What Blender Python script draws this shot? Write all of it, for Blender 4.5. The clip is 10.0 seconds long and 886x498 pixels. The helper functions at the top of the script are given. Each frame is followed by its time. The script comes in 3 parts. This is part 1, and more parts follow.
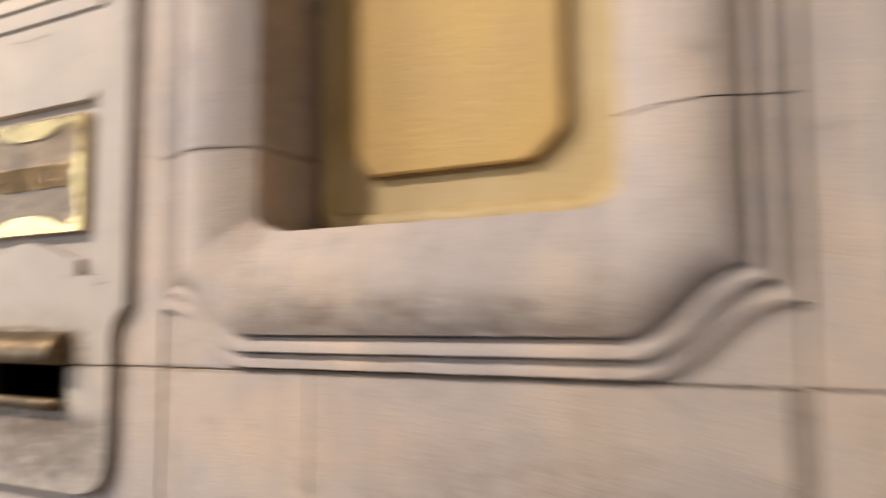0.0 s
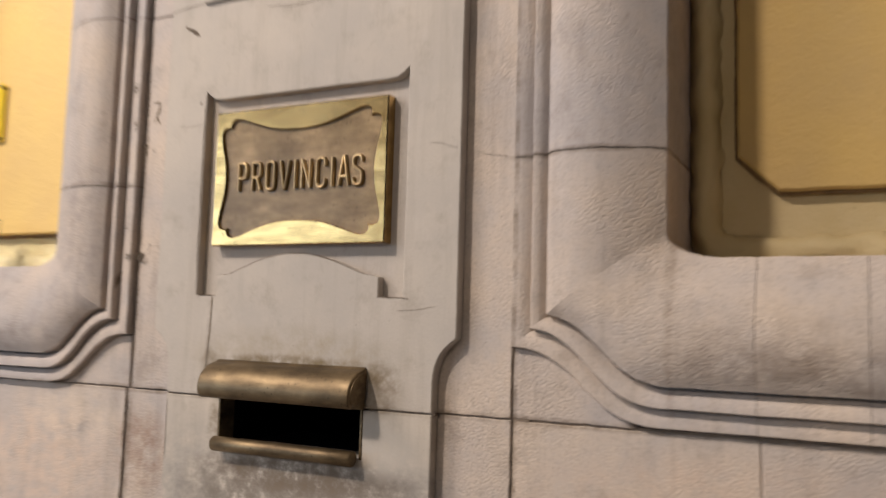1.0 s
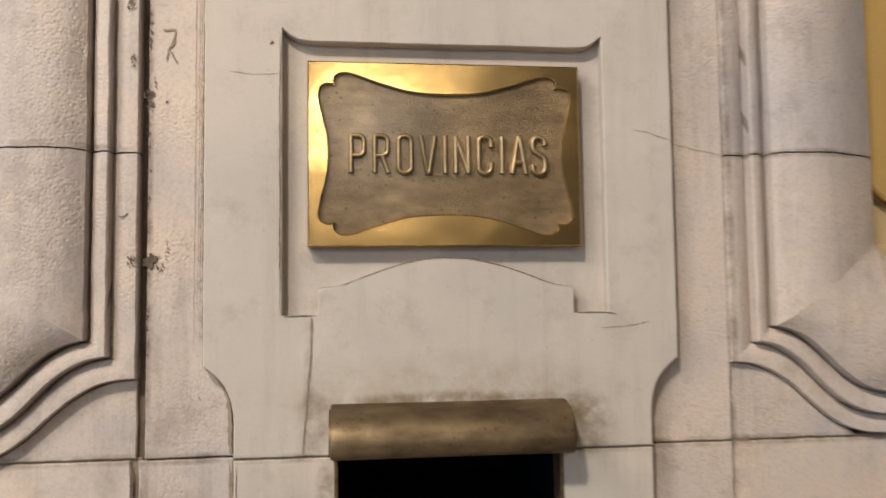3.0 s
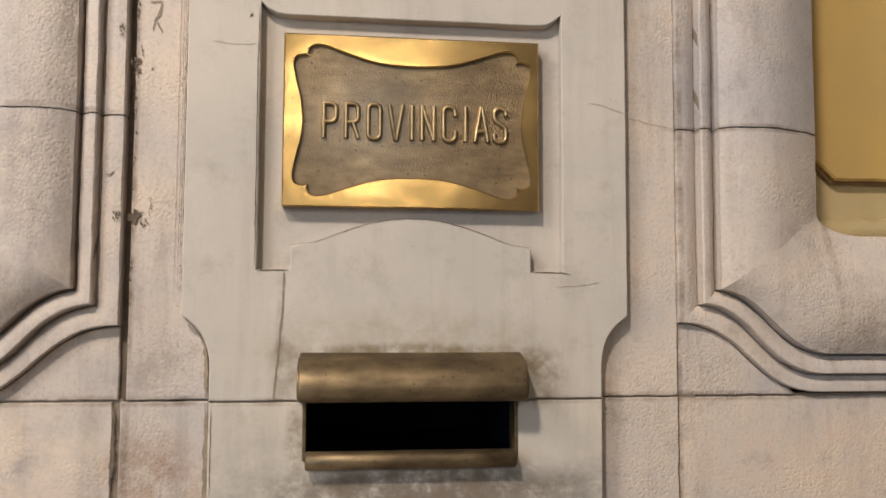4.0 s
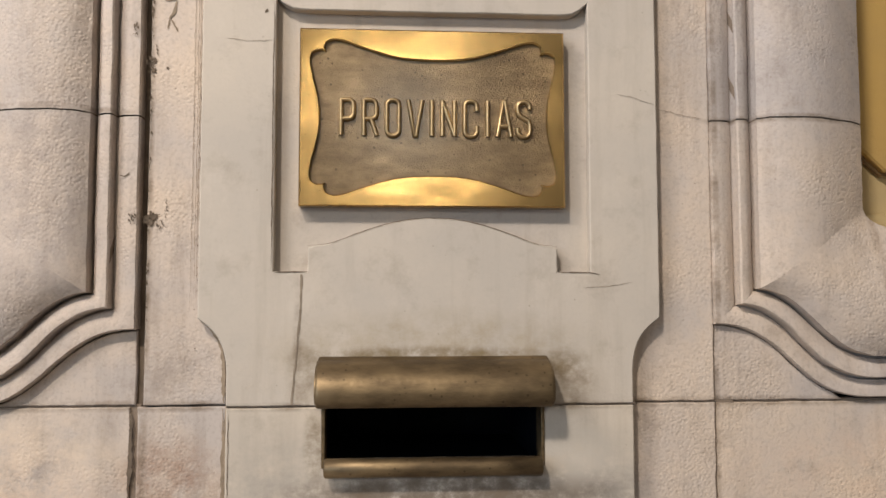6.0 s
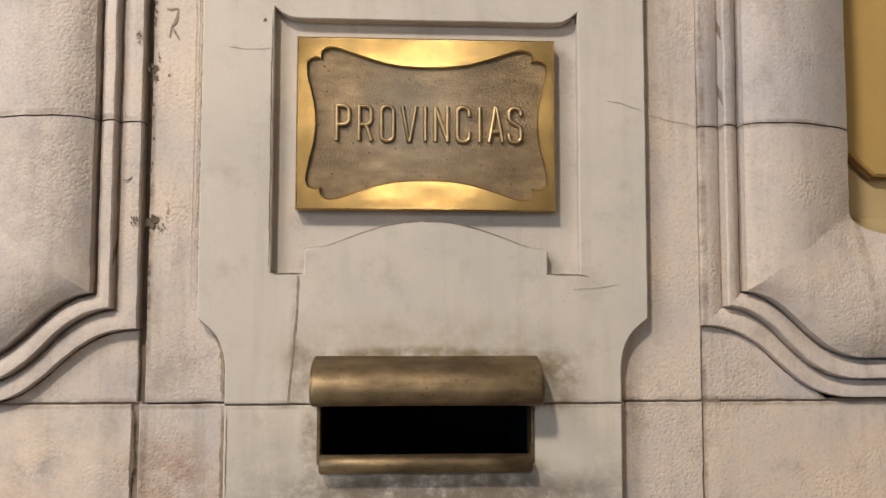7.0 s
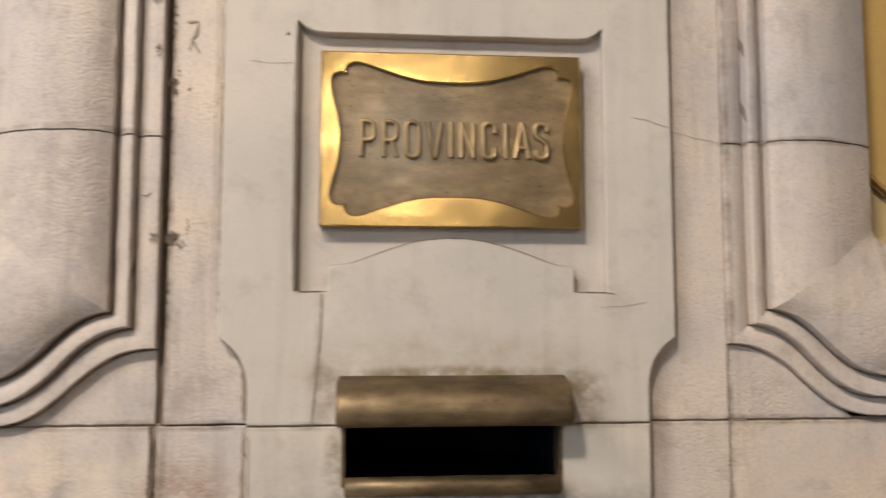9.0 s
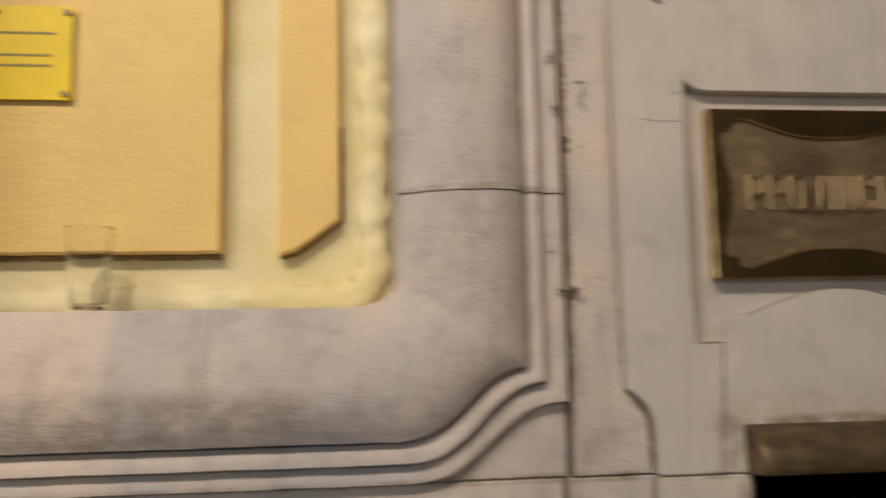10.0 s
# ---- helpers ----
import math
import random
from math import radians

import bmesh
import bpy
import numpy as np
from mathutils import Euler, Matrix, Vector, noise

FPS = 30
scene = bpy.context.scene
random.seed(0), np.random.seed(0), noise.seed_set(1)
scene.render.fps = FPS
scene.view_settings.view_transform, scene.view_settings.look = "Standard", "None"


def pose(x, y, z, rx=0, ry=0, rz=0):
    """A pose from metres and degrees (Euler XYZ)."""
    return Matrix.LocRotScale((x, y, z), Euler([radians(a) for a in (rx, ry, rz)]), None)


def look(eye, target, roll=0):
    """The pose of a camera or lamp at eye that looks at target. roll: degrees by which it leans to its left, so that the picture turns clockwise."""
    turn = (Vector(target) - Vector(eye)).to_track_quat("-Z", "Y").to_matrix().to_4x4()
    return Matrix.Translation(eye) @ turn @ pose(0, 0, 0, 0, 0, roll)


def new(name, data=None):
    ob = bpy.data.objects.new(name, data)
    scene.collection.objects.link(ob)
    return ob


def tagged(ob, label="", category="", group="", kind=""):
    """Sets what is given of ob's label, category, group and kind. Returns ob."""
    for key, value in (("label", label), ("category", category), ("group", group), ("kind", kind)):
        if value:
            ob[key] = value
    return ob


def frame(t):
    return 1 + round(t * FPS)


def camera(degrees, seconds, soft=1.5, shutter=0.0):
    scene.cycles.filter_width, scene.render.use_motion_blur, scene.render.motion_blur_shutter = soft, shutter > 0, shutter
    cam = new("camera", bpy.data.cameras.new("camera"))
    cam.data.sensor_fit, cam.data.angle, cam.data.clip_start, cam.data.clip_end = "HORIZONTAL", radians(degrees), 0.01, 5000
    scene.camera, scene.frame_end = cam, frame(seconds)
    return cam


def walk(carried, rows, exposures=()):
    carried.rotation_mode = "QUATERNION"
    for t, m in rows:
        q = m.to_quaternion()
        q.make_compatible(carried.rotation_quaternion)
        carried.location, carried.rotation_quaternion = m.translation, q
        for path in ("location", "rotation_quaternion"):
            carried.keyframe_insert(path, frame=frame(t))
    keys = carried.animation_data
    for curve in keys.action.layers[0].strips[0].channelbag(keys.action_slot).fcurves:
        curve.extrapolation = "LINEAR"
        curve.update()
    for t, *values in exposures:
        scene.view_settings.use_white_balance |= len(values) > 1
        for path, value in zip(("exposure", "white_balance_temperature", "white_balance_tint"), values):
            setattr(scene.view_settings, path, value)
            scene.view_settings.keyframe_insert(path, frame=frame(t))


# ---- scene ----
cam = camera(56.6, 10.0, shutter=0.7)
PATH = [
    (0, (1.337, -0.874, 1.422), (0.345, 0.852, 1.591), -0.3),
    (0.1, (1.259, -0.842, 1.416), (0.181, 0.832, 1.61), 1.0),
    (0.2, (1.211, -0.834, 1.433), (0.089, 0.815, 1.576), -0.7),
    (0.3, (1.15, -0.827, 1.452), (0.008, 0.806, 1.613), 0.7),
    (0.5, (1.026, -0.859, 1.454), (-0.11, 0.779, 1.623), 1.5),
    (0.6, (0.965, -0.885, 1.444), (-0.158, 0.759, 1.63), 2.1),
    (0.8, (0.837, -0.925, 1.452), (-0.221, 0.761, 1.644), 2.2),
    (1, (0.703, -0.933, 1.466), (-0.193, 0.846, 1.644), 1.6),
    (1.5, (0.425, -0.891, 1.466), (-0.185, 1.01, 1.59), 1.2),
    (2, (0.204, -0.809, 1.494), (-0.218, 1.137, 1.678), 1.1),
    (2.5, (-0.013, -0.832, 1.518), (-0.034, 1.162, 1.668), -1.0),
    (3, (-0.111, -0.878, 1.506), (0.127, 1.103, 1.643), -0.7),
    (3.2, (-0.114, -0.905, 1.515), (0.153, 1.075, 1.607), -0.8),
    (4.3, (-0.064, -0.942, 1.445), (0.145, 1.041, 1.593), 1.1),
    (4.5, (-0.059, -0.934, 1.452), (0.112, 1.054, 1.588), 1.1),
    (5, (-0.056, -0.91, 1.463), (0.069, 1.083, 1.579), 0.2),
    (5.5, (-0.057, -0.904, 1.461), (0.081, 1.087, 1.594), -0.1),
    (7, (-0.032, -0.936, 1.462), (0.075, 1.056, 1.597), 0.1),
    (7.5, (-0.033, -0.94, 1.461), (0.067, 1.053, 1.599), 0.1),
    (8, (-0.032, -0.934, 1.461), (0.071, 1.058, 1.597), 0.1),
    (8.5, (-0.028, -0.919, 1.462), (0.099, 1.072, 1.603), -0.1),
    (9, (-0.087, -0.918, 1.464), (0.077, 1.067, 1.639), -0.0),
    (9.3, (-0.186, -0.944, 1.491), (0.012, 1.04, 1.645), -0.1),
    (9.5, (-0.29, -0.946, 1.48), (-0.056, 1.029, 1.685), -1.1),
    (9.6, (-0.341, -0.949, 1.486), (-0.105, 1.025, 1.702), -1.4),
    (9.8, (-0.414, -0.949, 1.506), (-0.262, 1.035, 1.707), -1.3),
    (9.9, (-0.516, -0.91, 1.494), (-0.275, 1.061, 1.731), -1.3),
    (10, (-0.565, -0.902, 1.502), (-0.344, 1.073, 1.729), -1.1),
]
EXPOSURES = [(0.0, 0.10, 6700, 15), (0.3, -0.14, 6700, 14), (0.6, -0.22, 6650, 13), (1.0, -0.38, 6600, 14), (1.5, -0.18, 6550, 12), (2.5, -0.25, 6600, 11), (4.5, -0.21, 6500, 10), (9.0, -0.18, 6550, 10), (9.5, -0.38, 6550, 10), (10.0, -0.84, 6850, 10)]
walk(cam, [(t, look(eye, target, roll)) for t, eye, target, roll in PATH], EXPOSURES)

# ---- light: a street at night ----
world = bpy.data.worlds.new("night_sky")
scene.world = world
world.use_nodes = True
world.node_tree.nodes["Background"].inputs[0].default_value = (0.95, 0.89, 0.96, 1)
world.node_tree.nodes["Background"].inputs[1].default_value = 0.050
scene.view_settings.exposure = 0.0


def area_lamp(name, eye, target, width, height, watts, colour):
    data = bpy.data.lights.new(name, "AREA")
    data.shape, data.size, data.size_y = "RECTANGLE", width, height
    data.energy, data.color = watts, colour
    ob = new(name, data)
    ob.matrix_world = look(eye, target)
    return ob


area_lamp("street_light", (-1.20, -2.45, 4.0), (0, 0, 1.5), 0.24, 0.24, 118, (1.0, 0.885, 0.765))
# Unseen second lamp, added to fit the soft shadow edge in the niche.
area_lamp("second_left_lamp", (-2.35, -1.75, 3.5), (0, 0, 1.5), 0.9, 0.8, 70, (1.0, 0.885, 0.775))
# Unseen lamp, added for the plaque's central highlight and as front fill.
area_lamp("highlight_lamp_opposite", (0.05, -4.6, 2.72), (0, 0, 1.65), 0.44, 0.28, 30, (1.0, 0.89, 0.73))
# Unseen broad glow, added for the cool reflection on the plaque.
area_lamp("cool_lamp_opposite", (-5.2, -4.6, 2.15), (-0.6, 0, 1.6), 4.4, 2.1, 150, (0.66, 0.82, 1.0))


# ---- materials ----
def nodes_of(name):
    m = bpy.data.materials.new(name)
    m.use_nodes = True
    nt = m.node_tree
    return m, nt, nt.nodes["Principled BSDF"]


def node(nt, kind, **values):
    n = nt.nodes.new(kind)
    for key, value in values.items():
        n.inputs[key.replace("_", " ")].default_value = value
    return n


def ramp(nt, source, stops):
    r = nt.nodes.new("ShaderNodeValToRGB")
    while len(r.color_ramp.elements) < len(stops):
        r.color_ramp.elements.new(0.5)
    for e, (at, c) in zip(r.color_ramp.elements, stops):
        e.position = at
        e.color = (*c, 1) if len(c) == 3 else c
    nt.links.new(source, r.inputs[0])
    return r.outputs[0]


def mixed(nt, factor, a, b, kind="MIX"):
    m = nt.nodes.new("ShaderNodeMix")
    m.data_type, m.blend_type = "RGBA", kind
    for slot, v in ((0, factor), (6, a), (7, b)):
        if hasattr(v, "links"):
            nt.links.new(v, m.inputs[slot])
        elif slot == 0:
            m.inputs[0].default_value = v
        else:
            m.inputs[slot].default_value = (*v, 1)
    return m.outputs[2]


def noise_of(nt, co, scale, detail=4, rough=0.6, stretch=None):
    if stretch:
        mp = nt.nodes.new("ShaderNodeMapping")
        mp.inputs["Scale"].default_value = stretch
        nt.links.new(co, mp.inputs[0])
        co = mp.outputs[0]
    n = node(nt, "ShaderNodeTexNoise", Scale=scale, Detail=detail, Roughness=rough)
    nt.links.new(co, n.inputs["Vector"])
    return n.outputs[0]


def world_place(nt):
    return nt.nodes.new("ShaderNodeNewGeometry").outputs["Position"]


def relief(nt, bsdf, layers):
    """Bumps laid one over another: rows of height output, strength, distance in metres."""
    normal = None
    for height, strength, distance in layers:
        b = node(nt, "ShaderNodeBump", Strength=strength, Distance=distance)
        nt.links.new(height, b.inputs["Height"])
        if normal:
            nt.links.new(normal, b.inputs["Normal"])
        normal = b.outputs[0]
    nt.links.new(normal, bsdf.inputs["Normal"])


def spot_mask(nt, co, x, z, wide, high, soft=0.5):
    """One over an oval round (x, z) on the wall, falling to nought past its rim."""
    mp = nt.nodes.new("ShaderNodeMapping")
    mp.inputs["Scale"].default_value = (1 / wide, 0, 1 / high)
    mp.inputs["Location"].default_value = (-x / wide, 0, -z / high)
    nt.links.new(co, mp.inputs[0])
    size = nt.nodes.new("ShaderNodeVectorMath")
    size.operation = "LENGTH"
    nt.links.new(mp.outputs[0], size.inputs[0])
    return ramp(nt, size.outputs["Value"], [(soft, (1, 1, 1)), (1.0, (0, 0, 0))])


def stone(name, base, dark, warm, grain, streak=0.5, fleck=0.35, stains_and_shade=()):
    """Weathered cast stone: broad warm and grey clouds, rain streaks, flecks, a sandy pitted relief."""
    m, nt, bsdf = nodes_of(name)
    co = world_place(nt)
    cloud = noise_of(nt, co, 4.2, 6, 0.66)
    col = mixed(nt, ramp(nt, cloud, [(0.40, (0, 0, 0)), (0.62, (1, 1, 1))]), base, warm)
    run = noise_of(nt, co, 9.0, 6, 0.68, (2.2, 1, 0.22))
    col = mixed(nt, ramp(nt, run, [(0.52, (0, 0, 0)), (0.80, (streak, streak, streak))]), col, dark)
    blotch = noise_of(nt, co, 19.0, 8, 0.74)
    col = mixed(nt, ramp(nt, blotch, [(0.53, (0, 0, 0)), (0.74, (fleck, fleck, fleck))]), col, dark)
    pale = noise_of(nt, co, 14.0, 7, 0.7, (1, 1, 0.7))
    col = mixed(nt, ramp(nt, pale, [(0.56, (0, 0, 0)), (0.74, (0.45, 0.45, 0.45))]), col, [min(1, c * 1.28) for c in base])
    pits = noise_of(nt, co, 230.0, 3, 0.6)
    g = 0.38 * grain
    col = mixed(nt, ramp(nt, pits, [(0.34, (g, g, g)), (0.50, (0, 0, 0))]), col, dark)
    spot = node(nt, "ShaderNodeTexVoronoi", Scale=46.0)
    nt.links.new(co, spot.inputs["Vector"])
    col = mixed(nt, ramp(nt, spot.outputs["Distance"], [(0.02, (0.6, 0.6, 0.6)), (0.06, (0, 0, 0))]), col, dark)
    # Placed patches: stains and joint dirt, and some painted shade.
    for x, z, wide, high, power, tint in stains_and_shade:
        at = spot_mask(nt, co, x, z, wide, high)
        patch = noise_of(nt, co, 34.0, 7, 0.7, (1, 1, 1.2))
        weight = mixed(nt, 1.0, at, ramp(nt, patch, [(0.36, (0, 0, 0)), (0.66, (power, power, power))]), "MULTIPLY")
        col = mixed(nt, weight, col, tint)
    each = nt.nodes.new("ShaderNodeObjectInfo").outputs["Random"]
    col = mixed(nt, 1.0, col, ramp(nt, each, [(0.0, (0.91, 0.92, 0.95)), (1.0, (1.06, 1.04, 1.01))]), "MULTIPLY")
    nt.links.new(col, bsdf.inputs["Base Color"])
    bsdf.inputs["Roughness"].default_value = 0.78
    bsdf.inputs["Specular IOR Level"].default_value = 0.3
    dimple = node(nt, "ShaderNodeTexVoronoi", Scale=250.0)
    nt.links.new(co, dimple.inputs["Vector"])
    dimple = ramp(nt, dimple.outputs["Distance"], [(0.0, (0, 0, 0)), (0.60, (1, 1, 1))])
    where = noise_of(nt, co, 8.5, 4, 0.6)
    rough = mixed(nt, ramp(nt, where, [(0.42, (0.15, 0.15, 0.15)), (0.58, (1, 1, 1))]), (1, 1, 1), dimple)
    relief(nt, bsdf, [(cloud, 0.30, 0.006), (blotch, 0.30 * grain, 0.003), (pits, 0.42 * grain, 0.0016), (rough, 0.80 * grain, 0.0016)])
    return m


GRIME_SHADE_TINT = (0.17, 0.125, 0.07)
JOINT_DIRT = (0.19, 0.145, 0.105)
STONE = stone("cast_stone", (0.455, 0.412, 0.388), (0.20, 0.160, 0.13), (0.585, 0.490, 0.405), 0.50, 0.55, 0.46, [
    # Both rows at z 1.425 darken the foot of a niche sill.
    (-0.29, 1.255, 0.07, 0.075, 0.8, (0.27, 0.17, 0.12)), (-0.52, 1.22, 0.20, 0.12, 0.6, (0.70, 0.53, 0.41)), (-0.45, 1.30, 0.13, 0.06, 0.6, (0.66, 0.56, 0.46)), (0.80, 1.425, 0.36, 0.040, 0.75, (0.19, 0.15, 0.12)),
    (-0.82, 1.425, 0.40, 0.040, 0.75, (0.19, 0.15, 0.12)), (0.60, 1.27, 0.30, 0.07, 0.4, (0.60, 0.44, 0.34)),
    (0.0, 1.350, 1.7, 0.0075, 0.75, JOINT_DIRT), (-0.318, 1.55, 0.0075, 0.60, 0.8, JOINT_DIRT), (0.326, 1.55, 0.0060, 0.60, 0.75, JOINT_DIRT), (0.42, 1.674, 0.13, 0.0060, 0.8, JOINT_DIRT), (-0.42, 1.674, 0.13, 0.0050, 0.7, JOINT_DIRT),
    # The patch at x -1.131 paints in the shade of the left niche's reveal.
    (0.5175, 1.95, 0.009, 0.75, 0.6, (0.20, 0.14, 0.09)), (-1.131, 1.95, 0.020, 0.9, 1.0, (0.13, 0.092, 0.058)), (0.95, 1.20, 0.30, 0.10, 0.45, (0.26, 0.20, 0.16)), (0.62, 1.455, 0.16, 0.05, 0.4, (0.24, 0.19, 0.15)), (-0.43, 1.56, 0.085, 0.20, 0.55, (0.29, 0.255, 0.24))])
SMOOTH = stone("smooth_render", (0.490, 0.445, 0.390), (0.29, 0.245, 0.19), (0.560, 0.500, 0.425), 0.12, 0.45, 0.48, [
    # Under the lip and right of the hood, cast shade is painted in with grime.
    (0.0, 1.23, 0.42, 0.112, 0.9, (0.33, 0.31, 0.285)), (0.02, 1.205, 0.27, 0.085, 1.0, (0.26, 0.24, 0.215)), (0.10, 1.255, 0.15, 0.035, 0.9, (0.22, 0.195, 0.17)), (0.04, 1.215, 0.25, 0.062, 1.0, (0.20, 0.18, 0.155)), (0.01, 1.255, 0.19, 0.030, 1.0, (0.13, 0.10, 0.075)), (0.150, 1.375, 0.036, 0.040, 0.8, GRIME_SHADE_TINT), (0.0, 1.405, 0.16, 0.010, 0.8, GRIME_SHADE_TINT),
   
    (-0.01, 1.404, 0.155, 0.014, 0.7, GRIME_SHADE_TINT), (-0.143, 1.385, 0.020, 0.040, 0.7, GRIME_SHADE_TINT), (0.143, 1.396, 0.024, 0.020, 0.7, GRIME_SHADE_TINT), (0.0, 1.412, 0.21, 0.050, 0.42, (0.30, 0.23, 0.12)),
    (0.0, 1.235, 0.20, 0.060, 0.55, (0.24, 0.19, 0.14)), (-0.13, 1.310, 0.014, 0.045, 0.9, GRIME_SHADE_TINT), (0.0, 1.350, 0.40, 0.0065, 0.75, JOINT_DIRT), (0.15, 1.300, 0.05, 0.05, 0.5, (0.60, 0.56, 0.50)), (-0.149, 1.42, 0.006, 0.075, 0.5, JOINT_DIRT)])

# Darker, greyer copy of the slab's render; the recess's shade is in it.
RECESS_SHADED = stone("shaded_recess_render", (0.405, 0.375, 0.352), (0.23, 0.195, 0.165), (0.470, 0.425, 0.375), 0.16, 0.6, 0.5)


def plain(name, colour, rough=0.8, metal=0.0, bump=0.3, scale=60.0):
    m, nt, bsdf = nodes_of(name)
    co = world_place(nt)
    n = noise_of(nt, co, scale, 5, 0.65)
    dark = [c * 0.62 for c in colour]
    nt.links.new(ramp(nt, n, [(0.3, dark), (0.62, colour)]), bsdf.inputs["Base Color"])
    bsdf.inputs["Roughness"].default_value, bsdf.inputs["Metallic"].default_value = rough, metal
    relief(nt, bsdf, [(n, bump, 0.002)])
    return m


MORTAR = plain("dark_joint", (0.25, 0.195, 0.15), 0.95)
STAIN = plain("brown_stain", (0.30, 0.238, 0.175), 0.95)
PIT = plain("pit_black", (0.05, 0.032, 0.015), 0.9)
HAIR = plain("hairline_crack", (0.27, 0.22, 0.17), 0.95)
# Bead colour for panel edges: grime plus the shade under the edge.
SEAM = plain("grime_and_shade_seam", (0.20, 0.125, 0.055), 0.9)
DARK_BROWN = plain("dark_brown_marks", (0.15, 0.115, 0.085), 0.95)
# Near-black, low-gloss colour stands in for the shade deep in the slot.
CHUTE = plain("shade_black_chute", (0.006, 0.007, 0.010), 0.42)
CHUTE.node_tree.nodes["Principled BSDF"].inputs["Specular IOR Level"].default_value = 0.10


def paint(name, base, worn, under):
    """Thick house paint over rough render, rubbed and chipped in places."""
    m, nt, bsdf = nodes_of(name)
    co = world_place(nt)
    broad = noise_of(nt, co, 6.0, 5, 0.6)
    col = mixed(nt, ramp(nt, broad, [(0.38, (0, 0, 0)), (0.65, (1, 1, 1))]), base, worn)
    chips = noise_of(nt, co, 46.0, 6, 0.72, (1, 1, 1.3))
    col = mixed(nt, ramp(nt, chips, [(0.64, (0, 0, 0)), (0.74, (0.55, 0.55, 0.55))]), col, under)
    nt.links.new(col, bsdf.inputs["Base Color"])
    bsdf.inputs["Roughness"].default_value = 0.62
    sand = noise_of(nt, co, 190.0, 4, 0.6)
    brush = noise_of(nt, co, 34.0, 6, 0.66, (0.9, 1, 1.3))
    relief(nt, bsdf, [(broad, 0.3, 0.006), (brush, 0.5, 0.003), (chips, 0.5, 0.002), (sand, 0.5, 0.0014)])
    return m


# Ochre and cream darkened for the right niche; its shade is in the colour.
OCHRE_SHADED = paint("shaded_ochre_paint", (0.55, 0.362, 0.110), (0.50, 0.335, 0.12), (0.36, 0.23, 0.08))
CREAM_SHADED = paint("shaded_cream_paint", (0.48, 0.358, 0.162), (0.53, 0.415, 0.22), (0.28, 0.20, 0.09))
OCHRE = paint("ochre_paint", (0.75, 0.525, 0.175), (0.69, 0.475, 0.175), (0.42, 0.27, 0.10))
CREAM = paint("cream_paint", (0.66, 0.56, 0.28), (0.72, 0.64, 0.40), (0.36, 0.28, 0.14))


def brass(name, base, dark, rough, spread, brush, bump, metal=1.0, stretch=(0.25, 1, 2.5), pitted=0.3, coat=0.0, depth=0.0008):
    m, nt, bsdf = nodes_of(name)
    co = world_place(nt)
    tarnish = noise_of(nt, co, 26.0, 6, 0.66, stretch)
    col = mixed(nt, ramp(nt, tarnish, [(0.38, (0, 0, 0)), (0.66, (1, 1, 1))]), base, dark)
    wide = noise_of(nt, co, 13.0, 3, 0.55)
    col = mixed(nt, ramp(nt, wide, [(0.42, (0, 0, 0)), (0.64, (0.5, 0.5, 0.5))]), col, [c * 0.62 for c in dark])
    pit = node(nt, "ShaderNodeTexVoronoi", Scale=95.0)
    nt.links.new(co, pit.inputs["Vector"])
    col = mixed(nt, ramp(nt, pit.outputs["Distance"], [(0.10, (pitted, pitted, pitted)), (0.15, (0, 0, 0))]), col, [c * 0.25 for c in dark])
    nt.links.new(col, bsdf.inputs["Base Color"])
    bsdf.inputs["Metallic"].default_value = metal
    bsdf.inputs["Coat Weight"].default_value, bsdf.inputs["Coat Roughness"].default_value = coat, 0.22
    r = node(nt, "ShaderNodeMapRange", To_Min=rough - spread, To_Max=rough + spread)
    nt.links.new(tarnish, r.inputs[0])
    nt.links.new(r.outputs[0], bsdf.inputs["Roughness"])
    fine = noise_of(nt, co, brush, 4, 0.6)
    broad = noise_of(nt, co, 11.0, 2, 0.5)
    relief(nt, bsdf, [(broad, 0.22, 0.006), (fine, bump, depth)])
    return m


POLISHED = brass("polished_brass", (0.64, 0.430, 0.170), (0.40, 0.255, 0.090), 0.225, 0.06, 90.0, 0.10, 1.0, (0.35, 1, 2.2), 0.9, 0.25)
FIELD = brass("dull_brass_field", (0.275, 0.196, 0.108), (0.140, 0.098, 0.053), 0.42, 0.09, 480.0, 1.0, 0.85, (0.6, 1, 1.5), 0.6, 0.30, 0.0017)
LETTER = brass("rubbed_brass_letter", (0.52, 0.385, 0.215), (0.36, 0.262, 0.140), 0.40, 0.08, 200.0, 0.3, 0.9)
BRONZE = brass("aged_bronze", (0.275, 0.200, 0.112), (0.095, 0.067, 0.038), 0.49, 0.09, 150.0, 0.40, 0.78, (0.5, 1, 1.6), 0.5)

SIGN = plain("yellow_enamel", (0.93, 0.66, 0.01), 0.35, 0.0, 0.02, 3.0)
INK = plain("grey_print", (0.30, 0.22, 0.05), 0.5)
SCREW = plain("rusty_screw", (0.16, 0.12, 0.10), 0.5, 0.7)
# Unseen paving, kept pale so that it throws light up the wall.
PAVING = plain("street_paving", (0.34, 0.31, 0.28), 0.85, 0.0, 0.5, 8.0)


def clear(name):
    m, nt, bsdf = nodes_of(name)
    bsdf.inputs["Base Color"].default_value = (0.97, 0.97, 0.97, 1)
    bsdf.inputs["Transmission Weight"].default_value = 1.0
    bsdf.inputs["Roughness"].default_value = 0.10
    bsdf.inputs["IOR"].default_value = 1.12
    return m


CLEAR = clear("clear_plastic")


